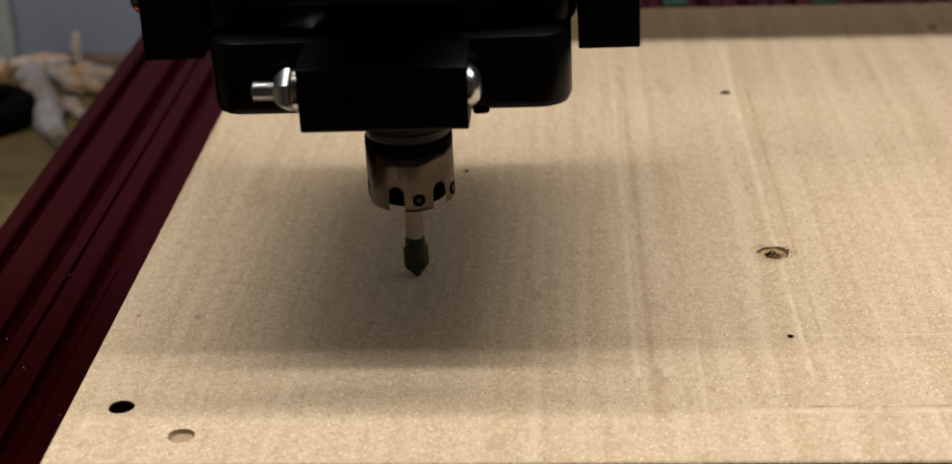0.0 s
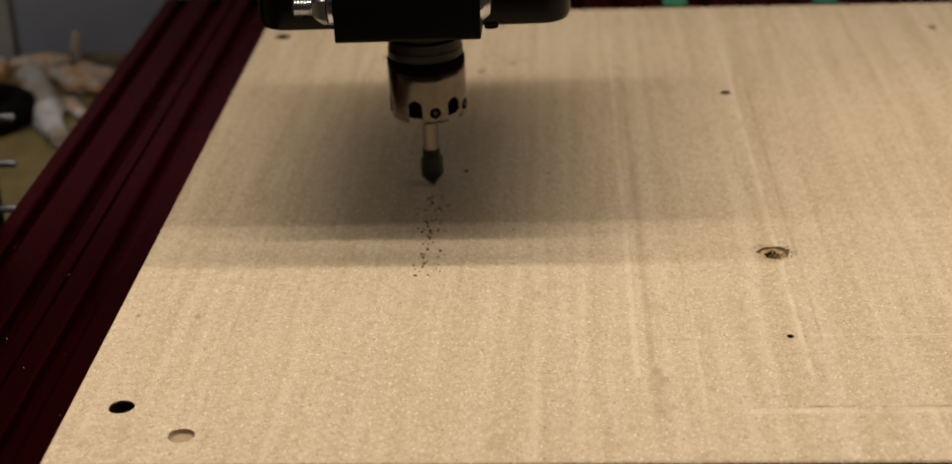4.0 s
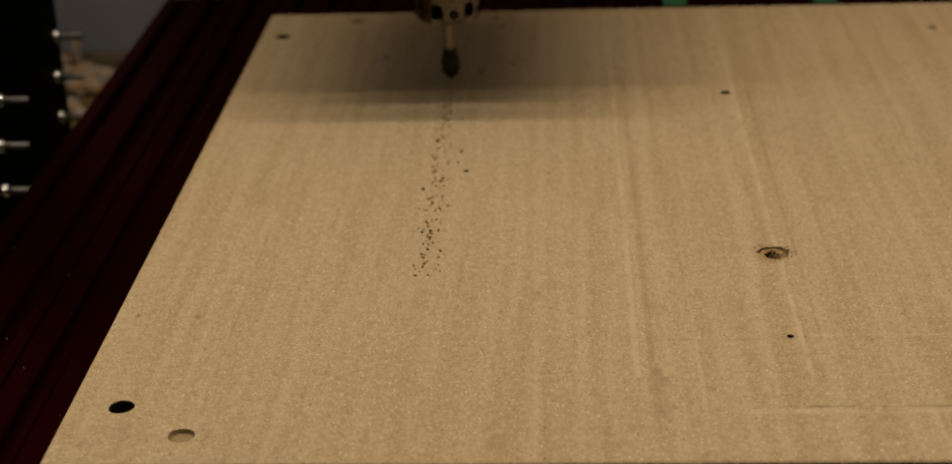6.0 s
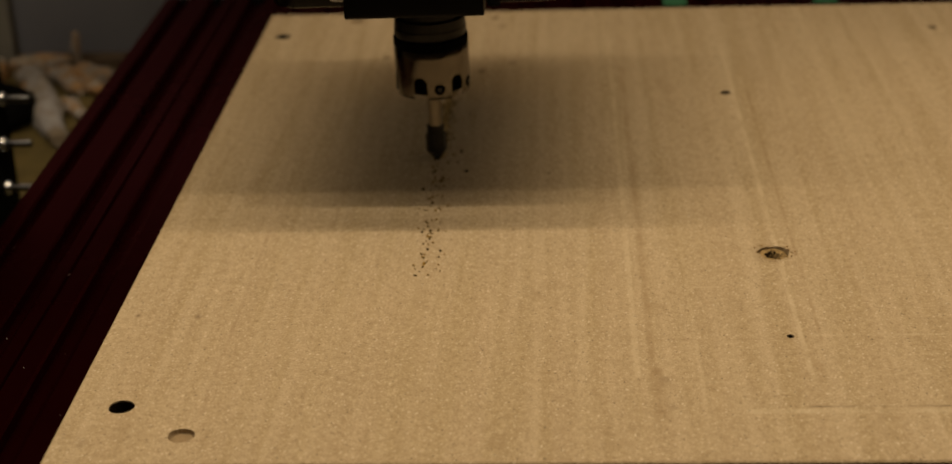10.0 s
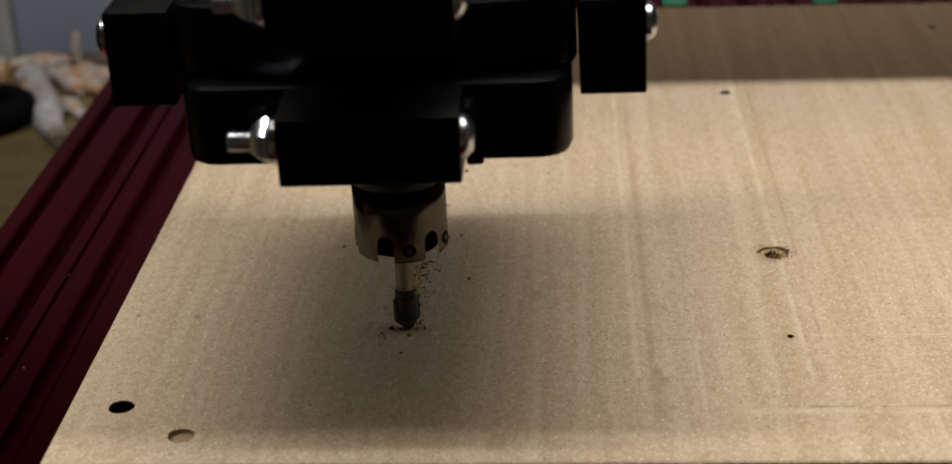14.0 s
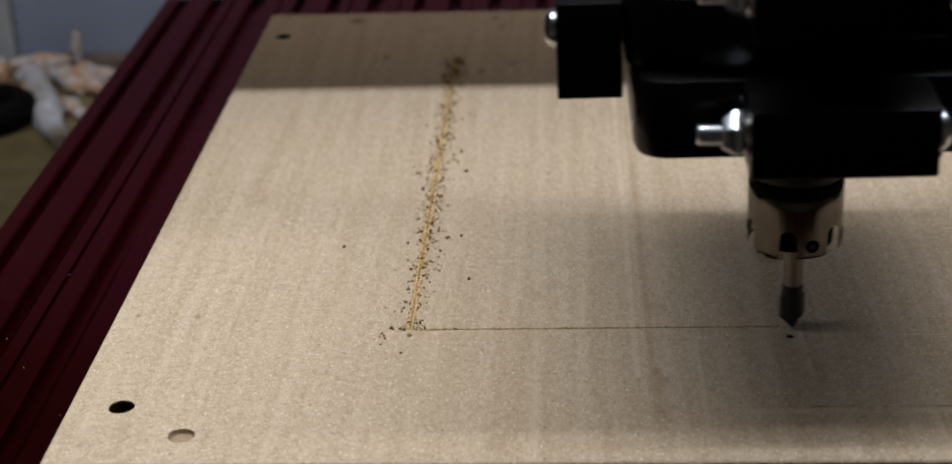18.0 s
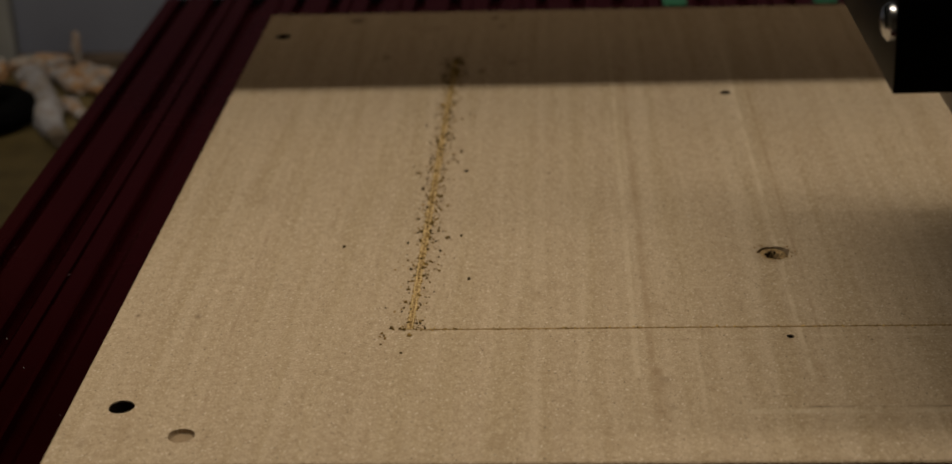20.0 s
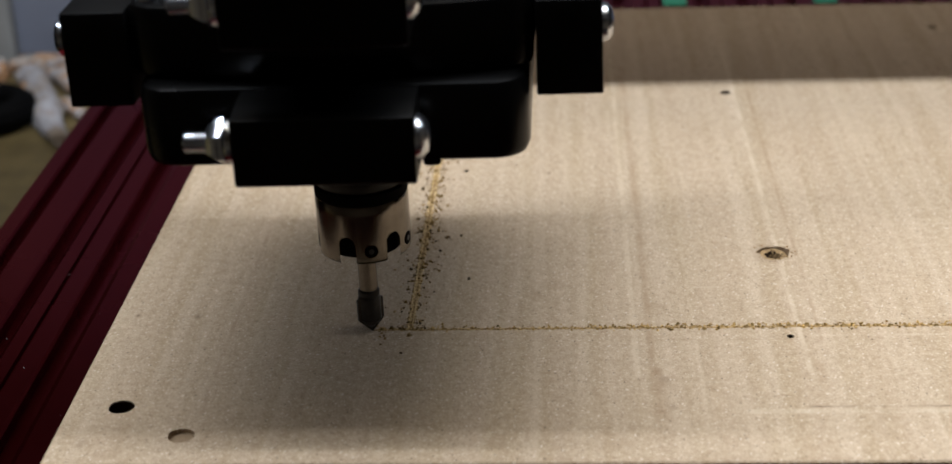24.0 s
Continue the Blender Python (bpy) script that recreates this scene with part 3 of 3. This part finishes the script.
def spindle_carriage():
    car = thing("spindle_carriage", "black router spindle carriage with clamp bolts and a vee bit", "router spindle")
    # the bit
    bit = part("vee_bit", lathe([(0, 0.0054), (0.0036, 0.0055), (0.0040, 0.0060), (0.0040, 0.0160), (0.0038, 0.0175), (0.0036, 0.0184), (0.0036, 0.0379), (0, 0.0379)], 32), STEEL, car, "steel shank of the vee bit")
    part("cutter_body", lathe([(0, 0.0010), (0.0030, 0.0038), (0.0043, 0.0056), (0.00435, 0.0150), (0.0040, 0.0156), (0.0042, 0.0160), (0.0042, 0.0180), (0.0038, 0.0186), (0, 0.0186)], 32), CARBIDE, bit, "dark body of the cutter")
    for s in (0, 180):
        wing = prism([(0.0, 0.0), (0.0052, 0.0053), (0.0052, 0.0140), (0.0043, 0.0148), (0.0, 0.0148)], -0.0012, 0.0009, "y", 0.0002)
        wing.transform(Matrix.Rotation(radians(s + 28), 4, "Z"))
        part("cutting_edge", wing, CARBIDE_TIP, bit, "carbide cutting edge")
    # collet nut and spindle nose
    nut = part("collet_nut", collet_nut(), STEEL, car, "scuffed bright steel collet nut with arched slots")
    # collet widened and coloured black to paint the shade in the slots
    part("collet", lathe([(0, 0.0378), (0.0104, 0.0378), (0.0142, 0.0382), (0.0142, 0.0600), (0, 0.0600)], 40), MATTE, nut, "collet inside the nut, coloured black for the slots' shade")
    # black discs on the hood paint the shade of its round holes
    for k in range(5):
        a = radians(-90 + 14.4 + 60 * k)
        turn = Matrix.Translation((0.0178 * math.cos(a), 0.0178 * math.sin(a), 0.0420)) @ Matrix.Rotation(a, 4, "Z") @ Matrix.Rotation(radians(90), 4, "Y")
        bm = lathe([(0, -0.0006), (0.0026, -0.0006), (0.0026, 0.00010), (0.0024, 0.00016), (0, 0.00014)], 24)
        bm.transform(turn)
        hole = part("balance_hole_disc", bm, MATTE, nut, "black disc painted for the shade in a balance hole")
        bm = lathe([(0, 0.00024), (0.0007, 0.00022), (0.0011, 0.00016), (0.0011, 0.0), (0, 0.0)], 20)
        bm.transform(turn)
        part("plug", bm, CARBIDE, hole, "dull plug in the hole")
    part("gap_ring", lathe([(0, 0.0600), (0.0172, 0.0601), (0.0178, 0.0606), (0.0178, 0.0642), (0.0170, 0.0650), (0, 0.0650)], 48), MATTE, car, "black ring above the nut")
    part("spindle_nose", lathe([(0, 0.0650), (0.0168, 0.0650), (0.0172, 0.0656), (0.0172, 0.0690), (0.0169, 0.0694), (0.0169, 0.0735), (0.0150, 0.0745), (0.0150, 0.1000), (0, 0.1000)], 48), DARK_STEEL, car, "blackened steel spindle nose")
    # lower moulded body, rounded
    body = prism(rounded(-0.0633, 0.0666, -0.0717, 0.050, 0.0118, 8), 0.0987, 0.1273, "z", 0.0040)
    part("housing", body, SATIN, car, "black moulded housing with rounded corners")
    collar = [(-0.0656 + 0.1340 * k / 24, -0.0561 - 0.0117 * math.sin(math.pi * k / 24) ** 0.5) for k in range(25)] + [(0.0684, 0.05), (-0.0656, 0.05)]
    part("collar", prism(collar, 0.1274, 0.1523, "z", 0.0025), SATIN, car, "black curved collar")
    upper = lathe([(0, 0.1525), (0.039, 0.1525), (0.040, 0.1545), (0.040, 0.180), (0.036, 0.186), (0, 0.186)], 64, at=(0, 0.0, 0))
    part("motor", upper, SATIN, car, "black motor housing")
    # clamp ears with their bolts, one pair below the other
    for z, y in ((0.1009, -0.0952), (0.1467, -0.0952)):
        ears = prism([(y, z + 0.001), (y + 0.0012, z), (-0.0522, z), (-0.0522, z + 0.0249), (y + 0.0117, z + 0.0249), (y, z + 0.0230)], -0.0276, 0.0309, "x", 0.0007)
        clamp = part("clamp_ear", ears, BLACK, car, "black clamp ear")
        zc, yc = z + 0.0139, y + 0.0073
        part("clamp_rod", threaded_rod(-0.0442, -0.0272, yc, zc, 0.0038), ZINC, clamp, "bright zinc threaded rod")
        part("clamp_nut", hex_nut(-0.0364, -0.0299, yc, zc, 0.0135), ZINC, clamp, "bright zinc nut")
        part("washer", lathe([(0, -0.0298), (0.0074, -0.0298), (0.0077, -0.0294), (0.0077, -0.0277), (0, -0.0277)], 32, "x", at=(0, yc, zc)), ZINC, clamp, "zinc washer")
        part("bolt_head", lathe([(0, 0), (0.0074, 0), (0.0074, 0.0007), (0.0066, 0.0020), (0.0050, 0.0036), (0.0025, 0.0044), (0, 0.0046)], 32, "x", at=(0.0310, yc, zc)), ZINC, clamp, "domed bright bolt head")
    part("cable_stub", lathe([(0, 0), (0.0010, 0.0003), (0.0014, 0.0012), (0.0013, 0.0048), (0.0008, 0.0058), (0, 0.0060)], 16, "x", at=(0.0310, -0.0707, 0.0993)), RUBBER, car, "short black cable end")
    for s in (-1, 1):
        screw = lathe([(0, 0), (0.0042, 0), (0.0042, 0.0022), (0.0034, 0.0030), (0.0018, 0.0030), (0.0018, 0.0016), (0, 0.0016)], 20, "z", at=(0.0014 + s * 0.0606, -0.0522, 0.1524))
        part("cap_screw", screw, ZINC, car, "small bright cap screw")
    # side blocks, plates
    for s in (-1, 1):
        x0, x1 = (-0.0881, -0.0663) if s < 0 else (0.0691, 0.0912)
        blk = part("side_block", box(x0, x1, -0.0590, 0.0950, 0.1171, 0.1499, 0.0008), BLACK, car, "black side block")
        xo = x0 if s < 0 else x1
        bolt = lathe([(0, 0), (0.0066, 0), (0.0064, 0.0016), (0.0048, 0.0031), (0.0024, 0.0038), (0, 0.0040)], 28, "x")
        bolt.transform(Matrix.Translation((xo, -0.0522, 0.1400)) @ Matrix.Diagonal((s, 1, 1, 1)))
        part("bolt_head", bolt, ZINC, blk, "domed bright bolt head")
    # unseen back, rounded to soften the rear edge of the carriage's shadow
    part("shadow_back", prism([(0.0014 + 0.0660 * math.cos(math.pi * k / 24), 0.0512 + 0.058 * math.sin(math.pi * k / 24)) for k in range(25)], 0.114, 0.150, "z", 0.001), BLACK, car, "black rounded back, unseen, shaped for the carriage's shadow")
    # added cover that stops light leaking between the housing and the back
    part("gap_cover", box(-0.068, 0.070, 0.042, 0.070, 0.1526, 0.160, 0.001), BLACK, car, "black plate added to block light through the gap below")
    part("slide_plate", box(-0.030, 0.030, 0.0702, 0.100, 0.1527, 0.300, 0.001), BLACK, car, "black slide plate")
    for s in (-1, 1):
        part("slide_arm", box(s * 0.018 - 0.008, s * 0.018 + 0.008, 0.1002, 0.1907, 0.276, 0.296, 0.001), BLACK, car, "black slide arm")
    return car


# ---- the gantry ----


def gantry():
    g = thing("gantry", "black machine gantry with side plates and protruding bolts", "gantry")
    part("beam", box(-0.268, 0.568, 0.1910, 0.2145, 0.270, 0.420, 0.001), BLACK, g, "black gantry beam")
    # unseen second beam, added to shadow the back panel as the gantry retreats
    part("panel_shade_beam", box(-0.268, 0.568, 0.2660, 0.2810, 0.130, 0.250, 0.001), BLACK, g, "black rear beam, unseen, added to shade the panel")
    for x in (-0.20, -0.02, 0.17, 0.35, 0.50):
        part("web", box(x - 0.006, x + 0.006, 0.2147, 0.2810, 0.2505, 0.300, 0.001), BLACK, g, "black web between the beams")
    for s, x0, x1 in ((-1, -0.278, -0.268), (1, 0.568, 0.578)):
        plate = part("side_plate", prism([(-0.004, -0.110), (0.164, -0.110), (0.164, 0.10), (0.320, 0.150), (0.320, 0.405), (0.19, 0.405), (-0.004, 0.12)], x0, x1, "x", 0.0008), MATTE, g, "black side plate")
        xin = x1 if s < 0 else x0
        for col, ys in (("front", (0.028, 0.018, 0.014)), ("rear", (0.150, 0.141, 0.138))):
            for y, z in zip(ys, (-0.0165, -0.0410, -0.0675)):
                d = -s
                b = lathe([(0, 0), (0.0023, 0), (0.0023, 0.0188), (0.0019, 0.0195), (0, 0.0195)], 20, "x")
                b.transform(Matrix.Translation((xin, y, z - 0.0015)) @ Matrix.Diagonal((d, 1, 1, 1)))
                part("bolt", b, DULL, plate, "dull steel bolt")
                n = lathe([(0, 0), (0.0044, 0), (0.0046, 0.0006), (0.0045, 0.0030), (0.0036, 0.0046), (0.0023, 0.0050), (0, 0.0050)], 24, "x")
                n.transform(Matrix.Translation((xin, y, z - 0.0015)) @ Matrix.Diagonal((d, 1, 1, 1)))
                part("dome_nut", n, ZINC, plate, "bright dome nut")
    return g


# ---- what the bit leaves: scored lines, grooves, chips ----
RAMP = 0.56
LEGS = [("y", 2.397, 0.0, 0.2830, 0.0757), ("y", 7.726, 0.2830, -0.0485, 0.0757), ("x", 15.79, 0.0008, 0.2620, 0.0775), ("x", 19.855, 0.2620, -0.0135, 0.0775)]


def leg_time(a, b, speed):
    return abs(b - a) / speed + RAMP


def travel(dist, tau, speed):
    """Way covered after tau seconds: even speed between soft starts and stops."""
    total = dist / speed + RAMP
    tau = min(max(tau, 0), total)
    acc = speed / RAMP
    if tau < RAMP:
        return 0.5 * acc * tau * tau
    if tau > total - RAMP:
        return dist - 0.5 * acc * (total - tau) ** 2
    return 0.5 * acc * RAMP ** 2 + speed * (tau - RAMP)


def place_at(t, axis, start):
    s = start
    for ax, t0, a, b, speed in LEGS:
        if ax == axis and t >= t0:
            s = a + math.copysign(travel(abs(b - a), t - t0, speed), b - a)
    return s


def time_at(leg, s):
    """When the bit passes s on that leg."""
    _, t0, a, b, speed = LEGS[leg]
    lo, hi = 0.0, leg_time(a, b, speed)
    for _ in range(30):
        mid = (lo + hi) / 2
        if travel(abs(b - a), mid, speed) < abs(s - a):
            lo = mid
        else:
            hi = mid
    return t0 + hi


RISING = []


def chips(name, spots, sizes, mat, seed, label, when):
    rng = random.Random(seed)
    verts, faces = [], []
    for x, y in spots:
        s = rng.choice(sizes) * rng.uniform(0.7, 1.3)
        turn = Euler((rng.uniform(-0.6, 0.6), rng.uniform(-0.6, 0.6), rng.uniform(0, 6.3))).to_matrix()
        n = len(verts)
        top = rng.uniform(0.7, 1.5)
        for px, py, pz in ((-1, -0.7, 0), (1, -0.8, 0), (0.9, 0.7, 0), (-0.8, 0.8, 0), (-0.5, -0.3, top), (0.6, -0.1, top * 0.9), (0.1, 0.5, top * 0.7)):
            v = turn @ Vector((px * rng.uniform(0.6, 1.3), py * rng.uniform(0.6, 1.2), pz)) * (s * 0.5)
            verts.append((v.x + x, v.y + y, v.z + 0.0001))
        faces += [tuple(n + i for i in f) for f in ((3, 2, 1, 0), (0, 1, 5, 4), (1, 2, 6, 5), (2, 3, 6), (3, 0, 4, 6), (4, 5, 6))]
    me = bpy.data.meshes.new(name)
    me.from_pydata(verts, [], faces)
    me.materials.append(mat)
    ob = tagged(new(name, me), label, "wood chips", kind="stuff")
    RISING.append((ob, when))
    return ob


def groove(parent, axis, a, b, half, height, mat, seed, when, label):
    """A stretch of the cut line: a low crumbly strip along an axis, from a to b."""
    rng = random.Random(seed)
    n = max(4, int(abs(b - a) / 0.0006))
    bm = bmesh.new()
    rows = []
    for i in range(n + 1):
        s = a + (b - a) * i / n
        l, r, h = half * rng.uniform(0.75, 1.3), half * rng.uniform(0.75, 1.3), height * rng.uniform(0.5, 1.2)
        if axis == "x":
            l, r = l * rng.uniform(0.45, 1.5), r * rng.uniform(0.45, 1.5)
        prof = ((-l, -0.0003), (-l * 0.62, h), (-l * 0.30, h * 0.7), (0.0, 0.00003), (r * 0.30, h * 0.6), (r * 0.62, h * rng.uniform(0.5, 1)), (r, -0.0003))
        rows.append([bm.verts.new((o + 0.0008, s, z) if axis == "y" else (s, o - 0.0485, z)) for o, z in prof])
    for p, q in zip(rows, rows[1:]):
        for k in range(6):
            f = bm.faces.new((p[k], p[k + 1], q[k + 1], q[k]))
            f.material_index = 1 if k in (2, 3) and rng.random() < 0.75 or k in (0, 5) and rng.random() < 0.4 else 0
    ob = part("groove_stretch", bm, mat, parent, label, smooth=False)
    ob.data.materials.append(MDF_CUT)
    RISING.append((ob, when))


def cuttings():
    rng = random.Random(11)
    line = thing("cut_line", "pale crumbly groove cut into the fibreboard by the bit", "groove")
    step = 0.015
    # first pass, away: a few dark crumbs
    k = 0
    s = 0.0
    while s < 0.282:
        e = min(s + step, 0.283)
        n = 9 if s > 0.05 else 13
        spots = [(0.0010 + rng.gauss(0.0, 0.0022) + (0.006 if rng.random() < 0.15 else 0), rng.uniform(s, e)) for _ in range(n)]
        chips("wood_chips", spots, (0.0008, 0.0012, 0.0016), CHIP, 100 + k, "sparse brown fibreboard crumbs beside the first score", time_at(0, (s + e) / 2) + 0.12)
        s, k = e, k + 1
    # second pass, back: groove and many chips
    s = 0.2830
    while s > -0.048:
        e = max(s - step, -0.0485)
        w = time_at(1, (s + e) / 2)
        groove(line, "y", s, e, 0.0018, 0.0005, DUST, 300 + k, w, "pale dusty groove")
        spots = []
        for _ in range(19):
            o = rng.gauss(0.0004, 0.0029) if rng.random() < 0.8 else rng.gauss(0.001, 0.0070)
            o += math.copysign(0.0008, o)
            spots.append((o + 0.0008, rng.uniform(e, s)))
        for _ in range(3):
            cx, cy = rng.gauss(0, 0.004), rng.uniform(e, s)
            spots += [(cx + rng.gauss(0, 0.0007), cy + rng.gauss(0, 0.0007)) for _ in range(4)]
        chips("wood_chips", spots, (0.0004, 0.0006, 0.0009, 0.0013), CHIP, 500 + k, "brown fibreboard chips strewn along the groove", w + 0.1)
        spots = [(rng.gauss(0.0012, 0.0024), rng.uniform(e, s)) for _ in range(46)]
        chips("wood_dust", spots, (0.0003, 0.0004, 0.0006), CRUMB, 1500 + k, "fine tan fibreboard dust along the groove", w + 0.1)
        s, k = e, k + 1
    pile = [(0.0008 + rng.gauss(0, 0.0030), rng.uniform(0.255, 0.290)) for _ in range(150)]
    chips("wood_chips", pile, (0.0006, 0.0010, 0.0014), CHIP, 78, "brown heap of crumbs where the bit turned back", time_at(1, 0.262))
    chips("wood_chips", [(-0.0100, -0.052), (-0.0090, -0.0535), (-0.0105, -0.0545), (-0.0085, -0.056), (0.0015, -0.0535), (0.0008, -0.054), (-0.001, -0.068), (-0.0340, 0.030), (-0.0095, -0.061)],
          (0.0012, 0.0016), CHIP, 77, "loose brown crumbs near the end of the groove", time_at(1, -0.047))
    # third pass, to the side: a thin dark score
    s = 0.0050
    while s < 0.2610:
        e = min(s + 0.010, 0.2620)
        w = time_at(2, e)
        groove(line, "x", s, e, 0.00068, 0.00020, SCORED, 700 + k, w, "thin dark score")
        spots = [(rng.uniform(s, e), -0.0485 + rng.gauss(0, 0.0005)) for _ in range(7)]
        chips("wood_chips", spots, (0.0004, 0.0006, 0.0009), CRUMB, 750 + k, "tiny brown crumbs on the thin score", w + 0.02)
        s, k = e, k + 1
    # fourth pass, back: pale line with fine crumbs
    s = 0.2620
    while s > -0.0133:
        e = max(s - 0.010, -0.0135)
        w = time_at(3, e)
        groove(line, "x", s, e, 0.00085, 0.00022, DUST, 800 + k, w, "pale dusty groove")
        spots = [(rng.uniform(e, s), -0.0485 + abs(rng.gauss(0, 0.0013)) * (1 if rng.random() < 0.75 else -1)) for _ in range(32 if s > 0.08 else 17)]
        chips("wood_chips", spots, (0.0005, 0.0008, 0.0012), CRUMB, 900 + k, "fine brown crumbs along the cross groove", w + 0.05)
        s, k = e, k + 1


def bed_dust():
    rng = random.Random(21)
    spots = [(rng.uniform(-0.203, -0.124), rng.uniform(-0.22, 0.12)) for _ in range(26)]
    ob = chips("dust_specks", spots, (0.0003, 0.0004, 0.0007), RAG_WHITE, 61, "pale specks of dust on the red bed", 0.0)
    RISING.pop()
    ob.location.z = RAIL_Z


room()
back_clutter()
machine_bed()
spoil_board()
GANTRY = gantry()
CARRIAGE = spindle_carriage()
cuttings()
bed_dust()


def motions():
    steps = sorted({round(0.1 * k, 2) for k in range(241)})
    moving = [t for t in steps if any(t0 - 0.15 <= t <= t0 + leg_time(a, b, speed) + 0.15 for _, t0, a, b, speed in LEGS)]
    times = sorted({0.0, 24.0, *moving})
    walk(GANTRY, [(t, pose(0, place_at(t, "y", 0.0), 0)) for t in times])
    walk(CARRIAGE, [(t, pose(place_at(t, "x", 0.0008) - 0.0007, place_at(t, "y", 0.0), 0, 0, -0.6, 0)) for t in times])
    for ob, when in RISING:
        when = min(when, 23.8)
        walk(ob, [(0.0, pose(0, 0, -0.004)), (when - 0.12, pose(0, 0, -0.004)), (when, pose(0, 0, 0)), (24.0, pose(0, 0, 0))])


motions()
